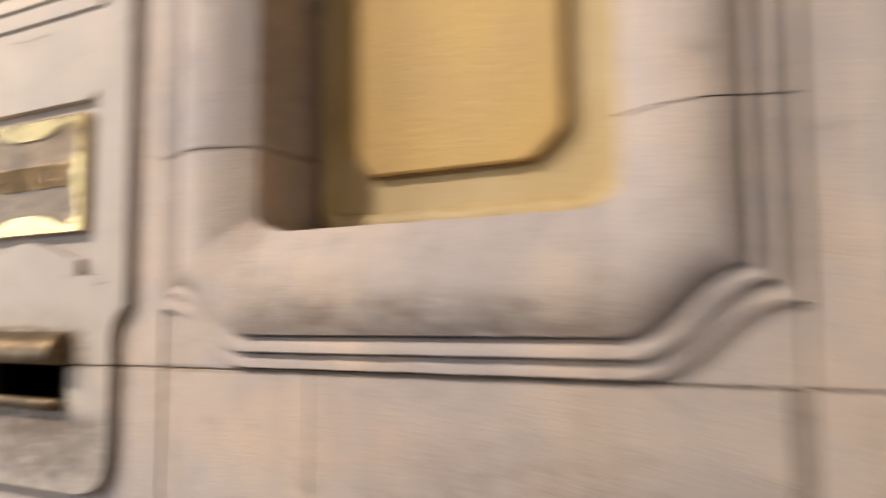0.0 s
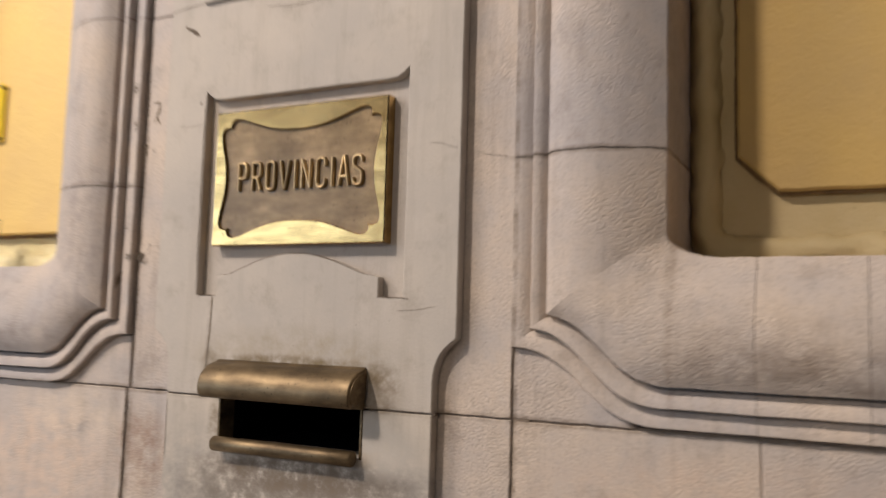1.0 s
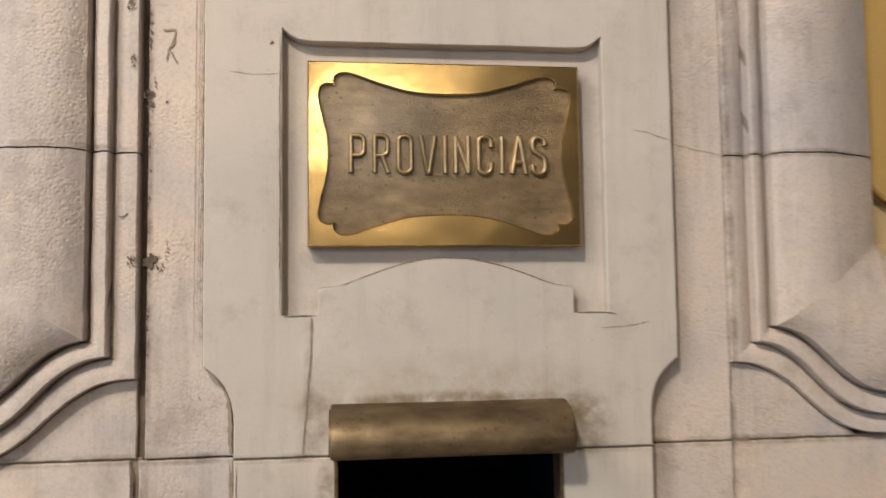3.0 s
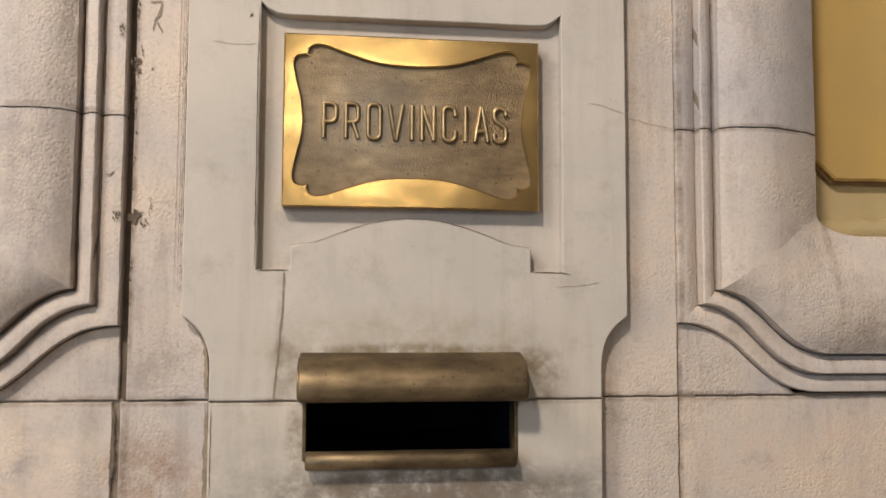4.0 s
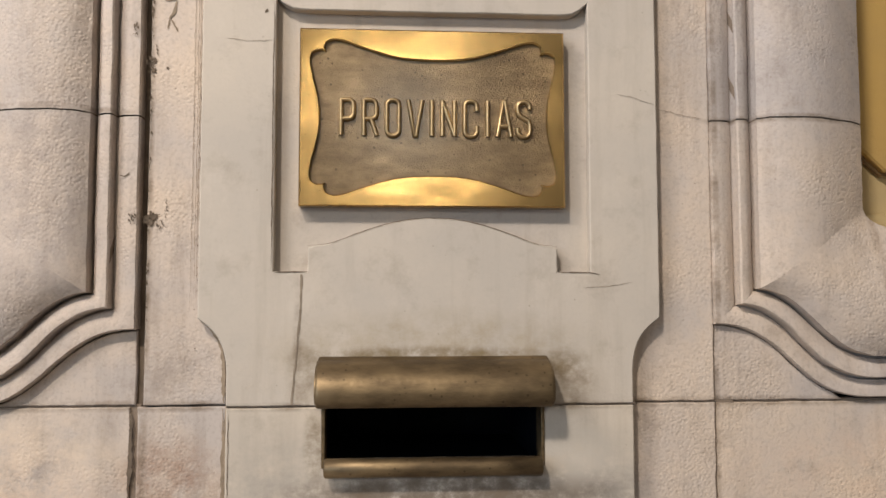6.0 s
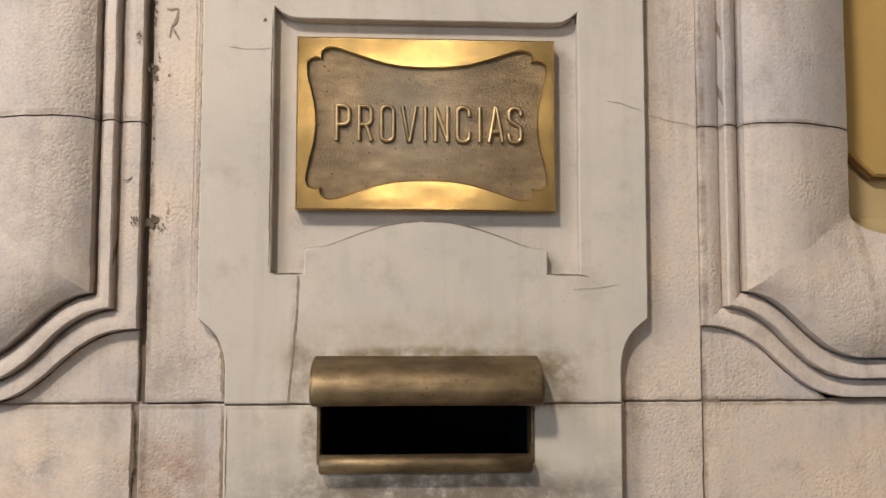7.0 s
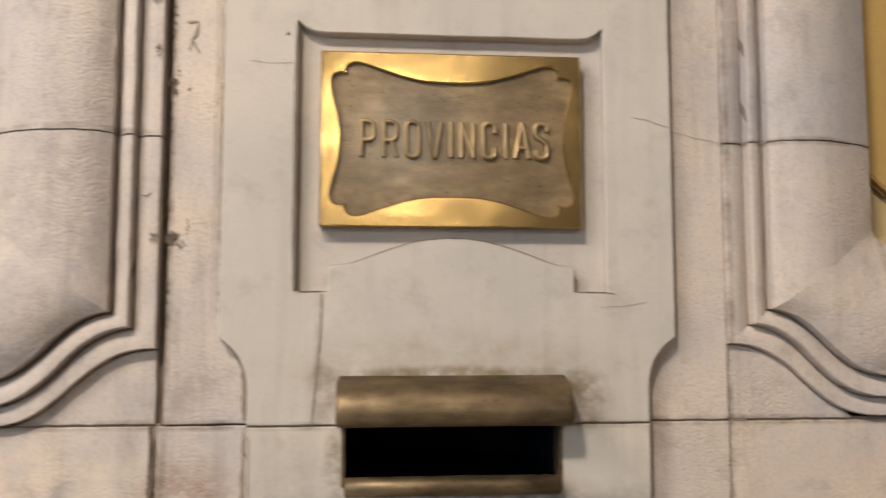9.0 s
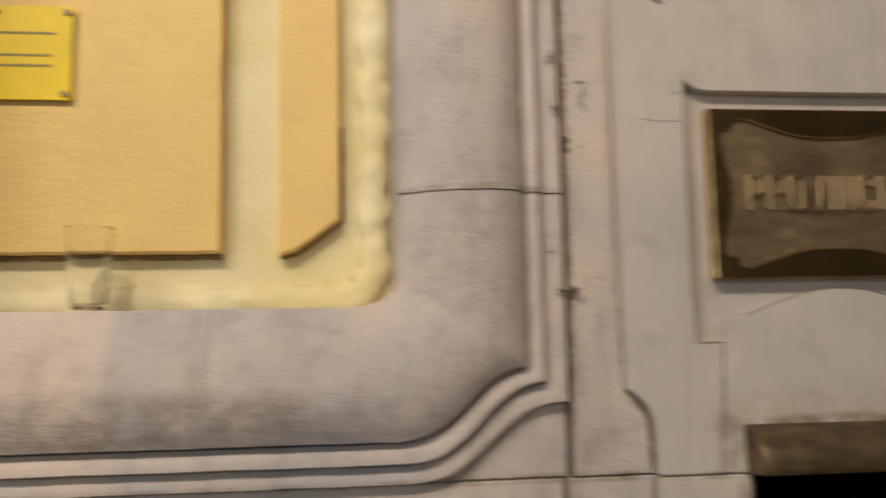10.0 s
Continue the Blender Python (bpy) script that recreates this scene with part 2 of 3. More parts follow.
# ---- mesh helpers ----
def part(name, bm, material, parent=None, label="", smooth=False):
    bmesh.ops.recalc_face_normals(bm, faces=bm.faces)
    me = bpy.data.meshes.new(name)
    for f in bm.faces:
        f.smooth = smooth or f.smooth
    bm.to_mesh(me)
    bm.free()
    me.materials.append(material)
    ob = new(name, me)
    if parent:
        ob.parent = parent
    if label:
        ob["label"] = label
    return ob


def thing(name, label, category, kind="", group=""):
    return tagged(new(name), label, category, group, kind)


def dense(outline, step=0.012, wear=0.0):
    """The closed outline with points about every step, worn by a little noise."""
    out = []
    for (xa, za), (xb, zb) in zip(outline, outline[1:] + outline[:1]):
        n = max(1, round(math.hypot(xb - xa, zb - za) / step))
        for k in range(n):
            x, z = xa + (xb - xa) * k / n, za + (zb - za) * k / n
            if wear:
                v = noise.noise_vector(Vector((x * 45, 3.1, z * 45))) * wear
                u = noise.noise_vector(Vector((x * 160, 7.7, z * 160))) * wear * 0.5
                x, z = x + v.x + u.x, z + v.z + u.z
            out.append((x, z))
    return out


def grown(outline, by):
    """The outline moved outwards (by > 0) or inwards, with mitred corners."""
    turn = sum(xa * zb - xb * za for (xa, za), (xb, zb) in zip(outline, outline[1:] + outline[:1]))
    side = 1 if turn > 0 else -1
    out = []
    for k, (x, z) in enumerate(outline):
        ns = []
        for (xa, za), (xb, zb) in ((outline[k - 1], (x, z)), ((x, z), outline[(k + 1) % len(outline)])):
            d = math.hypot(xb - xa, zb - za) or 1e-9
            ns.append(Vector(((zb - za) / d, -(xb - xa) / d)))
        m = ns[0] + ns[1]
        m = m / max(m.length_squared / 2, 0.5)
        out.append((x + side * by * m.x, z + side * by * m.y))
    return out


def plate(outer, front, back, holes=(), edge=0.0015, floor=None):
    """A flat slab in the wall's plane with eased edges; holes go through, or end at a floor."""
    bm = bmesh.new()
    rim = []

    def ring(points, y):
        vs = [bm.verts.new((x, y, z)) for x, z in points]
        es = [bm.edges.new((a, b)) for a, b in zip(vs, vs[1:] + vs[:1])]
        return vs, es

    def skin(a, b):
        for k in range(len(a)):
            bm.faces.new((a[k - 1], a[k], b[k], b[k - 1]))

    for n, loop in enumerate((outer, *holes)):
        loop = list(loop)
        face, es = ring(grown(loop, edge if n else -edge), front)
        rim += es
        lip, _ = ring(loop, front + edge)
        base, _ = ring(loop, back)
        skin(face, lip)
        skin(lip, base)
    bmesh.ops.triangle_fill(bm, use_beauty=True, edges=rim)
    return bm


def box(x0, x1, y0, y1, z0, z1, ease=0.0):
    bm = bmesh.new()
    bmesh.ops.create_cube(bm, size=1, matrix=Matrix.LocRotScale(((x0 + x1) / 2, (y0 + y1) / 2, (z0 + z1) / 2), None, (x1 - x0, y1 - y0, z1 - z0)))
    if ease:
        bmesh.ops.bevel(bm, geom=bm.edges[:], offset=ease, segments=2, affect="EDGES", profile=0.5)
    return bm


def spun(profile, axis_x, turns=24, arc=2 * math.pi, start=0.0):
    """A lathe along x: rows of (x, radius), about the line y, z = axis_x."""
    bm = bmesh.new()
    rows = []
    closed = arc > 6.2
    n = turns if closed else turns + 1
    for x, r in profile:
        rows.append([bm.verts.new((x, axis_x[0] + r * math.cos(start + arc * k / turns), axis_x[1] + r * math.sin(start + arc * k / turns))) for k in range(n)])
    for a, b in zip(rows, rows[1:]):
        for k in range(turns):
            j = (k + 1) % n
            bm.faces.new((a[k], a[j], b[j], b[k]))
    if closed:
        bm.faces.new(rows[0])
        bm.faces.new(rows[-1][::-1])
    return bm


def bezier(p, q, r, s, n):
    out = []
    for k in range(n + 1):
        t = k / n
        a, b, c, d = (1 - t) ** 3, 3 * t * (1 - t) ** 2, 3 * t * t * (1 - t), t**3
        out.append((a * p[0] + b * q[0] + c * r[0] + d * s[0], a * p[1] + b * q[1] + c * r[1] + d * s[1]))
    return out


# ---- plan: slabs stand PITCH apart along the wall, a niche between each two ----
PITCH, HALF, JOINT, TOP = 1.58, 0.326, 1.350, 2.50
STRIP_Y, SIDE_Y = 0.018, 0.021

# ---- the large structure ----
part_bm = box(-9, 9, -14, 0.6, -0.2, 0.0)
ground = tagged(part("pavement", part_bm, PAVING), "pale unseen paving at the foot of the wall", "pavement", "", "structure")
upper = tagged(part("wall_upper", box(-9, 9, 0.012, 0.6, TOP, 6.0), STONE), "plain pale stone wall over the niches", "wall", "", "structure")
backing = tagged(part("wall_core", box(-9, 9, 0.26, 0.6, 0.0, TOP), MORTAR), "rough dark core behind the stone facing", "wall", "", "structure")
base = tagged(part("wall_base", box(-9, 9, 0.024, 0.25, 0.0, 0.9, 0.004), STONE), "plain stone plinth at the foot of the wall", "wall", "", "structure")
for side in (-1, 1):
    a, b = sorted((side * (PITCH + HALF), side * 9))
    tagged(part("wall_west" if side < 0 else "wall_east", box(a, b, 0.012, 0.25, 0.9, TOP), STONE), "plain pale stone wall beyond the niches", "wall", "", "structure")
facing = thing("wall_facing", "pale weathered cast stone facing with dark joints", "wall", "structure")


# ---- niche surrounds: stepped mouldings with a swelling roll ----
# rows of: offset from the bay's edge, height where the corner starts, offset where it ends, height of the foot, how far it is an ogee
LINES = [
    (0.000, 1.438, 0.180, 1.354, 1.0),
    (0.031, 1.464, 0.184, 1.379, 0.88),
    (0.051, 1.480, 0.195, 1.403, 0.85),
    (0.186, 1.576, 0.246, 1.546, 0.0),
]
BAY_HALF = PITCH / 2 - HALF
UPPER_JOINT, JAMB_JOINT = 1.952, 1.674


def line_at(d):
    k = min(int(d), 2)
    return [a + (b - a) * (d - k) for a, b in zip(LINES[k], LINES[k + 1])]


def half_path(d, half=BAY_HALF, joint=None):
    """From the jamb's top to the middle of the foot, at d between the lines: points (offset, z). Stones meet at 16, 30, 62 and 66."""
    off, zs, xe, zb, ogee = line_at(d)
    low = joint or JAMB_JOINT
    jamb = []
    for z0, z1, n in ((TOP, UPPER_JOINT, 16), (UPPER_JOINT, low, 14), (low, zs, 10)):
        jamb += [(off, z0 + (z1 - z0) * k / n) for k in range(n)]
    w, h = xe - off, zs - zb
    start = (off + ogee * 0.50 * w, zs - (1 - ogee) * 0.55 * h)
    end = (xe - (0.50 * ogee + 0.55 * (1 - ogee)) * w, zb)
    corner = bezier((off, zs), start, end, (xe, zb), 18)
    foot = []
    for x0, x1, n in ((xe, 0.284, 4), (0.284, 0.392, 4), (0.392, half, 4)):
        foot += [(x0 + (x1 - x0) * k / n, zb) for k in range(1, n + 1)]
    return jamb + corner + foot


# stretches of the section: rows of (d, depth), and whether they are rounded
SECTION = [
    ([(0.0, 0.030), (0.0, 0.002), (0.05, -0.0010)], False),
    ([(0.05, -0.0010), (0.35, -0.0012), (0.60, 0.0008), (0.80, 0.0055)], True),
    ([(0.80, 0.0055), (0.825, 0.0090), (0.875, 0.0090), (0.90, -0.0075), (0.95, -0.0095)], False),
    ([(0.95, -0.0095), (1.2, -0.0092), (1.5, -0.0060), (1.78, 0.0020)], True),
    ([(1.78, 0.0020), (1.805, 0.0090), (1.89, 0.0090), (1.94, -0.0125), (2.02, -0.0150)], False),
    ([(2.02 + 0.98 * k / 16, -0.0150 - 0.0140 * math.sin(math.pi * (k / 16) ** 0.75) + 0.0230 * (k / 16) ** 2.2) for k in range(17)], True),
]


def surround_block(parent, centre, half, mirror, i0, i1, deep, bed=False, joint=None, shift=(0, 0)):
    """One stone of a surround: the section carried along its path between two joints, and its reveal."""
    bm = bmesh.new()
    back = 0.0035 if bed else 0.0

    def line_of(d, y):
        pts = half_path(d, half, joint)[i0:i1 + 1]
        for a, b in ((0, 1), (-1, -2)):
            if a or i0:
                at = i1 if a else i0
                gap = 0.0 if bed or at == 70 else 0.0004 if at > 40 else 0.0009
                (xa, za), (xb, zb) = pts[a], pts[b]
                l = math.hypot(xb - xa, zb - za) or 1
                pts[a] = (xa + gap * (xb - xa) / l, za + gap * (zb - za) / l)
        line = []
        for off, z in pts:
            x = centre + mirror * (off - half + (0.0016 if bed and d == 0 else 0.0))
            v = noise.noise_vector(Vector((x * 38, y * 60, z * 38))) * 0.0008 + noise.noise_vector(Vector((x * 120, y * 90, z * 120))) * 0.0006
            line.append(bm.verts.new((x + v.x, y + v.y + back + shift[0], z + v.z + shift[1])))
        return line

    def skin(rows, rounded):
        for a, b in zip(rows, rows[1:]):
            for k in range(len(a) - 1):
                f = bm.faces.new((a[k], a[k + 1], b[k + 1], b[k]))
                f.smooth = rounded
            mitre = 40 - i0
            if rounded and 0 < mitre < len(a) - 1:
                bm.edges.get((a[mitre], b[mitre])).smooth = False

    for rows, rounded in SECTION:
        skin([line_of(d, y) for d, y in rows], rounded)
    if not bed:
        skin([line_of(3.0, y) for y in (0.0080, 0.010)] + [line_of(3.01, y) for y in (0.0115, 0.08, deep)], False)
    return part("joint_bed" if bed else "stone_block", bm, MORTAR if bed else STONE, parent)


# rows of: the bay's centre, half its width, depth of its niche, how far its surround lies back and up
BAYS = [(0.7815, 0.4585, 0.172, (0.0130, 0.0)), (-0.8210, 0.496, 0.222, (0.0090, -0.004))]
for centre, half, deep, shift in BAYS:
    surround = thing("niche_surround", "stepped stone surround with a swelling roll moulding", "niche surround", "structure", "niche surrounds along the wall")
    for mirror in (1, -1):
        far = centre * mirror < 0 and centre > 0
        cuts = (0, 16, 30, 70) if far or (centre < 0 and mirror > 0) else (0, 16, 30, 62, 66, 70) if centre > 0 else (0, 16, 30, 66, 70)
        for a, b in zip(cuts, cuts[1:]):
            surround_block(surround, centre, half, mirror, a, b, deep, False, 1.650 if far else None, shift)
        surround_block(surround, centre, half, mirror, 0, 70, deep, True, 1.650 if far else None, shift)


# ---- plain stones round the surrounds, below and between them ----
def stone_plate(outline, front, material=STONE, holes=(), name="stone_block", parent=None, wear=0.0009, back=None):
    return part(name, plate(dense(outline, 0.012, wear), front, back or 0.05, holes, 0.0012), material, parent or facing)


for centre, half, deep, shift in BAYS:
    for mirror in (1, -1):
        ogee = [(centre + mirror * (o - half), z + shift[1]) for o, z in half_path(0.0)[40:59]]
        inner = centre + mirror * (0.0012 - half)
        stone_plate([(inner, JOINT + 0.001), (inner, 1.4372 + shift[1])] + [(x, z - 0.001) for x, z in ogee[1:-3]] + [(ogee[-3][0], JOINT + 0.001)], SIDE_Y)
    a, b = (centre - half + 0.0015, centre + half - 0.0145) if centre > 0 else (centre - half, centre + half - 0.007)
    for x0, x1 in ((a, 0.6095), (0.6105, b)) if centre > 0 else ((a, b),):
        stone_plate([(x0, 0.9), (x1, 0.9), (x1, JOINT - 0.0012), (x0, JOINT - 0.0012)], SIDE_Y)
    # dark bed in the joints
    part("joint_bed", box(centre - half - 0.004, centre + half + 0.004, 0.0245, 0.045, 0.9, 1.352), MORTAR, facing)


# ---- the slabs with their shoulders, one with the letter slot ----
def slab_outline(cx, z0=None, z1=None):
    """Half widths: 0.256 above the shoulders, 0.224 below, drawn in again at the foot and the head."""
    right = []
    right += bezier((0.150, 1.143), (0.203, 1.150), (0.222, 1.165), (0.224, 1.225), 8)
    right += [(0.224, JOINT - 0.001), (0.224, 1.385)]
    right += bezier((0.224, 1.385), (0.225, 1.425), (0.238, 1.432), (0.256, 1.446), 8)[1:]
    right += [(0.256, TOP)]
    if z0:
        right = [(x, z) for x, z in right if z > z0]
        right = [(right[0][0], z0)] + right
    if z1:
        right = [(x, z) for x, z in right if z < z1]
        right = right + [(right[-1][0], z1)]
    return [(cx + x, z) for x, z in right] + [(cx - x, z) for x, z in reversed(right)]


DOME = [(0.118 * (1 - k / 14), 1.5275 + 0.0295 * (3 * (k / 14) ** 1.3 - 2 * (k / 14) ** 1.95)) for k in range(14)]
ARCH = [(0.139, 1.497), (0.1385, 1.5235), (0.130, 1.5262)] + DOME
RECESS = [(0.176, 1.497), (0.176, 1.805), (0.168, 1.798), (0.158, 1.7925), (0.145, 1.791)]
right_side = list(reversed(ARCH)) + RECESS
recess = right_side + [(-x, z) for x, z in reversed(right_side)]
SLOT = (-0.1215, 0.1215, 1.286, 1.352)

stone_plate(slab_outline(-0.001, JOINT + 0.0010), 0.0, SMOOTH, [dense(recess, 0.012, 0.0004)], "upper_slab", wear=0.0005)
low = slab_outline(-0.001, None, JOINT - 0.0010)
cut = [(SLOT[1], JOINT - 0.0010), (SLOT[1], SLOT[2]), (SLOT[0], SLOT[2]), (SLOT[0], JOINT - 0.0010)]
k = next(n for n in range(len(low) - 1) if low[n][0] > 0 > low[n + 1][0])
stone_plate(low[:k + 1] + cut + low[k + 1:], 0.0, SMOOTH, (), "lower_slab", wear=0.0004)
part("recess_floor", box(-0.185, 0.185, 0.0142, 0.03, 1.48, 1.82), RECESS_SHADED, facing)
stone_plate(slab_outline(PITCH - 0.012, JOINT + 0.001), 0.0, SMOOTH, (), "upper_slab")
stone_plate(slab_outline(PITCH - 0.012, None, JOINT - 0.001), 0.0, SMOOTH, (), "lower_slab")
stone_plate(slab_outline(-1.65, JOINT + 0.001), 0.0, SMOOTH, (), "upper_slab")
stone_plate(slab_outline(-1.65, None, JOINT - 0.001), 0.0, SMOOTH, (), "lower_slab")

# strips behind the slabs
for cx in (-1.65, 0.0, PITCH - 0.012):
    for z0, z1 in ((0.9, JOINT - 0.001), (JOINT + 0.001, 1.945), (1.947, TOP)):
        for side in (-1, 1):
            near = 0.127 if z0 < 1 else 0.188
            reach = HALF - (0.0085 if cx == 0 and side < 0 and z0 > 1 else 0.0028)
            a, b = sorted((cx + side * near, cx + side * reach))
            stone_plate([(a, z0), (b, z0), (b, z1), (a, z1)], STRIP_Y)
    for side in (-1, 1):
        a, b = sorted((cx + side * 0.188, cx + side * (HALF + 0.02)))
        part("joint_bed", box(a, b, 0.0270 if cx == 0 and side < 0 else 0.0215, 0.045, 0.9, TOP), DARK_BROWN if cx == 0 and side < 0 else MORTAR, facing)
part("joint_bed", box(-0.1275, -0.1255, 0.004, 0.04, JOINT - 0.002, JOINT + 0.002), MORTAR, facing)
for side in (-1, 1):
    a, b = sorted((side * 0.130, side * 0.226))
    part("joint_bed", box(a, b, 0.004, 0.010, JOINT - 0.002, JOINT + 0.002), MORTAR, facing)
for cx in (-1.65, 0.0, PITCH - 0.012):
    stone_plate([(cx - 0.126, 0.9), (cx + 0.126, 0.9), (cx + 0.126, 1.2), (cx - 0.126, 1.2)], STRIP_Y)

# the stepped foot of a panel above the plaque
for wide, z, y in ((0.187, 1.945, -0.006), (0.172, 1.977, -0.012), (0.158, 2.004, -0.018)):
    side = bezier((wide, z), (wide + 0.012, z + 0.030), (wide + 0.022, z + 0.030), (wide + 0.036, z + 0.050), 6)
    stone_plate([(-x, z1) for x, z1 in reversed(side)] + side + [(wide + 0.036, TOP), (-wide - 0.036, TOP)], y, SMOOTH, (), "panel_step", back=0.004)


# ---- the niches' painted backs ----
for centre, half, deep, shift in BAYS:
    x0, x1 = centre - half + 0.180, centre + half - 0.180
    tagged(part("wall_niche", box(x0, x1, deep, 0.30, 1.52, TOP), CREAM if centre < 0 else CREAM_SHADED), "cream painted back of a wall niche", "wall", "", "structure")


def raised_panel(outline, front, deep, label, material=OCHRE):
    bm = plate(dense(outline, 0.02, 0.0010), front, deep - 0.0005, (), 0.003)
    return tagged(part("painted_panel", bm, material), label, "wall panel", "ochre panels in the niches")


right_panel = raised_panel([(0.620, 1.640), (0.880, 1.640), (0.893, 1.645), (0.930, 1.678), (0.934, 1.690), (0.934, TOP), (0.571, TOP), (0.571, 1.686)], 0.152, 0.172, "ochre painted panel with clipped lower corners", OCHRE_SHADED)
thin_panel = raised_panel([(-0.661, 1.622), (-0.640, 1.627), (-0.600, 1.655), (-0.580, 1.670), (-0.580, TOP), (-0.661, TOP)], 0.198, 0.222, "narrow ochre painted panel with a clipped corner")
board = raised_panel([(-1.108, 1.625), (-0.736, 1.625), (-0.736, 2.235), (-0.857, 2.205), (-0.945, 2.172), (-1.062, 2.095), (-1.108, 2.058)], 0.197, 0.222, "broad ochre painted board carrying a yellow sign")


def lumpy_bead(path, y, radius, seed, material=CREAM, parent=None):
    """A thick uneven bead of painted render along the path in the wall's plane."""
    bm = bmesh.new()
    pts = []
    for (xa, za), (xb, zb) in zip(path, path[1:]):
        n = max(1, round(math.hypot(xb - xa, zb - za) / 0.008))
        pts += [(xa + (xb - xa) * k / n, za + (zb - za) * k / n) for k in range(n)]
    pts.append(path[-1])
    rows = []
    for k, (x, z) in enumerate(pts):
        (xa, za), (xb, zb) = pts[max(k - 1, 0)], pts[min(k + 1, len(pts) - 1)]
        l = math.hypot(xb - xa, zb - za)
        nx, nz = -(zb - za) / l, (xb - xa) / l
        row = []
        for j in range(9):
            a = math.pi * j / 8
            r = radius * (1 + 0.34 * noise.noise(Vector((x * 40, a * 1.5 + seed, z * 40))) + 0.12 * noise.noise(Vector((x * 120, a * 3 + seed, z * 120))))
            row.append(bm.verts.new((x + nx * r * math.cos(a), y - 0.75 * r * math.sin(a), z + nz * r * math.cos(a))))
        rows.append(row)
    for a, b in zip(rows, rows[1:]):
        for j in range(8):
            bm.faces.new((a[j], a[j + 1], b[j + 1], b[j])).smooth = True
    # With a parent, a dark bead that paints a panel edge's grime and shade.
    if parent:
        return part("grime_shade_edge", bm, material, parent, "dark bead of grime and painted shade along the edge")
    return tagged(part("niche_bead", bm, material), "uneven cream painted bead round a niche back", "moulding", "", "structure")


lumpy_bead([(-1.12, 1.560), (-0.575, 1.560), (-0.548, 1.572), (-0.534, 1.600), (-0.532, TOP)], 0.222, 0.024, 1)
lumpy_bead([(0.528, TOP), (0.530, 1.600), (0.542, 1.576), (0.565, 1.566), (0.965, 1.566), (1.000, 1.580), (1.022, 1.612), (1.026, TOP)], 0.172, 0.020, 2, CREAM_SHADED)
lumpy_bead([(0.571, TOP), (0.571, 1.686), (0.620, 1.640), (0.880, 1.640), (0.893, 1.645), (0.930, 1.678), (0.934, 1.690), (0.934, TOP)], 0.166, 0.0048, 3, SEAM, right_panel)
lumpy_bead([(-0.661, 1.622), (-0.640, 1.627), (-0.600, 1.655), (-0.580, 1.670), (-0.580, 1.80)], 0.218, 0.0052, 4, SEAM, thin_panel)
lumpy_bead([(-1.108, 1.625), (-0.736, 1.625)], 0.217, 0.0070, 5, SEAM, board)
arch = plate(dense([(-1.135, 2.085), (-1.085, 2.145), (-1.005, 2.222), (-0.900, 2.262), (-0.760, 2.285), (-0.760, TOP), (-1.135, TOP)], 0.02, 0.001), 0.186, 0.2215, (), 0.004)
tagged(part("niche_arch", arch, CREAM), "cream painted moulding over the ochre board", "moulding", "", "structure")


# ---- brass plaque ----
def curve_loop(points, n=6):
    """A smooth closed loop through the points (Catmull-Rom)."""
    out = []
    for k in range(len(points)):
        p0, p1, p2, p3 = (points[(k + j) % len(points)] for j in (-1, 0, 1, 2))
        for i in range(n):
            t = i / n
            out.append(tuple(0.5 * (2 * b + (c - a) * t + (2 * a - 5 * b + 4 * c - d) * t * t + (3 * b - a - 3 * c + d) * t**3) for a, b, c, d in zip(p0, p1, p2, p3)))
    return out


PZ, FRONT = 1.6690, -0.004
plaque = thing("brass_plaque", "polished brass plaque with a scrolled frame and raised letters", "plaque")
QUARTER = [(0.040, 0.0675), (0.075, 0.0770), (0.100, 0.0855), (0.1120, 0.0870), (0.1195, 0.0835), (0.1215, 0.0770), (0.1205, 0.0738), (0.1275, 0.0752), (0.1355, 0.0715), (0.1372, 0.0610), (0.1335, 0.0430), (0.1285, 0.0220)]
loop = [(0.0, 0.0650)] + QUARTER + [(0.1268, 0.0)] + [(x, -z) for x, z in reversed(QUARTER)] + [(0.0, -0.0650)] + [(-x, -z) for x, z in QUARTER] + [(-0.1268, 0.0)] + [(-x, z) for x, z in reversed(QUARTER)]
loop = [(x, PZ + z) for x, z in curve_loop(loop, 4)]
edge = dense([(-0.1495, PZ - 0.1), (0.1475, PZ - 0.1), (0.1475, PZ + 0.1), (-0.1495, PZ + 0.1)], 0.02)
part("frame", plate(edge, FRONT, 0.0140, [loop], 0.0015), POLISHED, plaque, "polished brass scrolled frame")
part("field", box(-0.144, 0.144, FRONT + 0.0045, 0.0135, PZ - 0.095, PZ + 0.095), FIELD, plaque, "dull brown cast brass ground")


# small dark casting pits, thickest on one end of the frame
rng = random.Random(7)
bm = bmesh.new()
for k in range(46):
    x, z = (-0.1485 + abs(rng.gauss(0, 0.011)), rng.uniform(-0.094, 0.094)) if k < 34 else (rng.uniform(-0.13, 0.13), -0.098 + abs(rng.gauss(0, 0.006)))
    r = 0.00022 + 0.0008 * rng.random() ** 3
    bm.faces.new([bm.verts.new((x + r * math.cos(a * math.pi / 4), FRONT - 0.0001 - 0.000004 * k, PZ + z + r * math.sin(a * math.pi / 4))) for a in range(8)])
tagged(part("casting_pits", bm, PIT, plaque, "dark casting pits in the brass"), kind="stuff")


def arc(cx, cz, rx, rz, a0, a1, n=10):
    return [(cx + rx * math.cos(radians(a0 + (a1 - a0) * k / n)), cz + rz * math.sin(radians(a0 + (a1 - a0) * k / n))) for k in range(n + 1)]


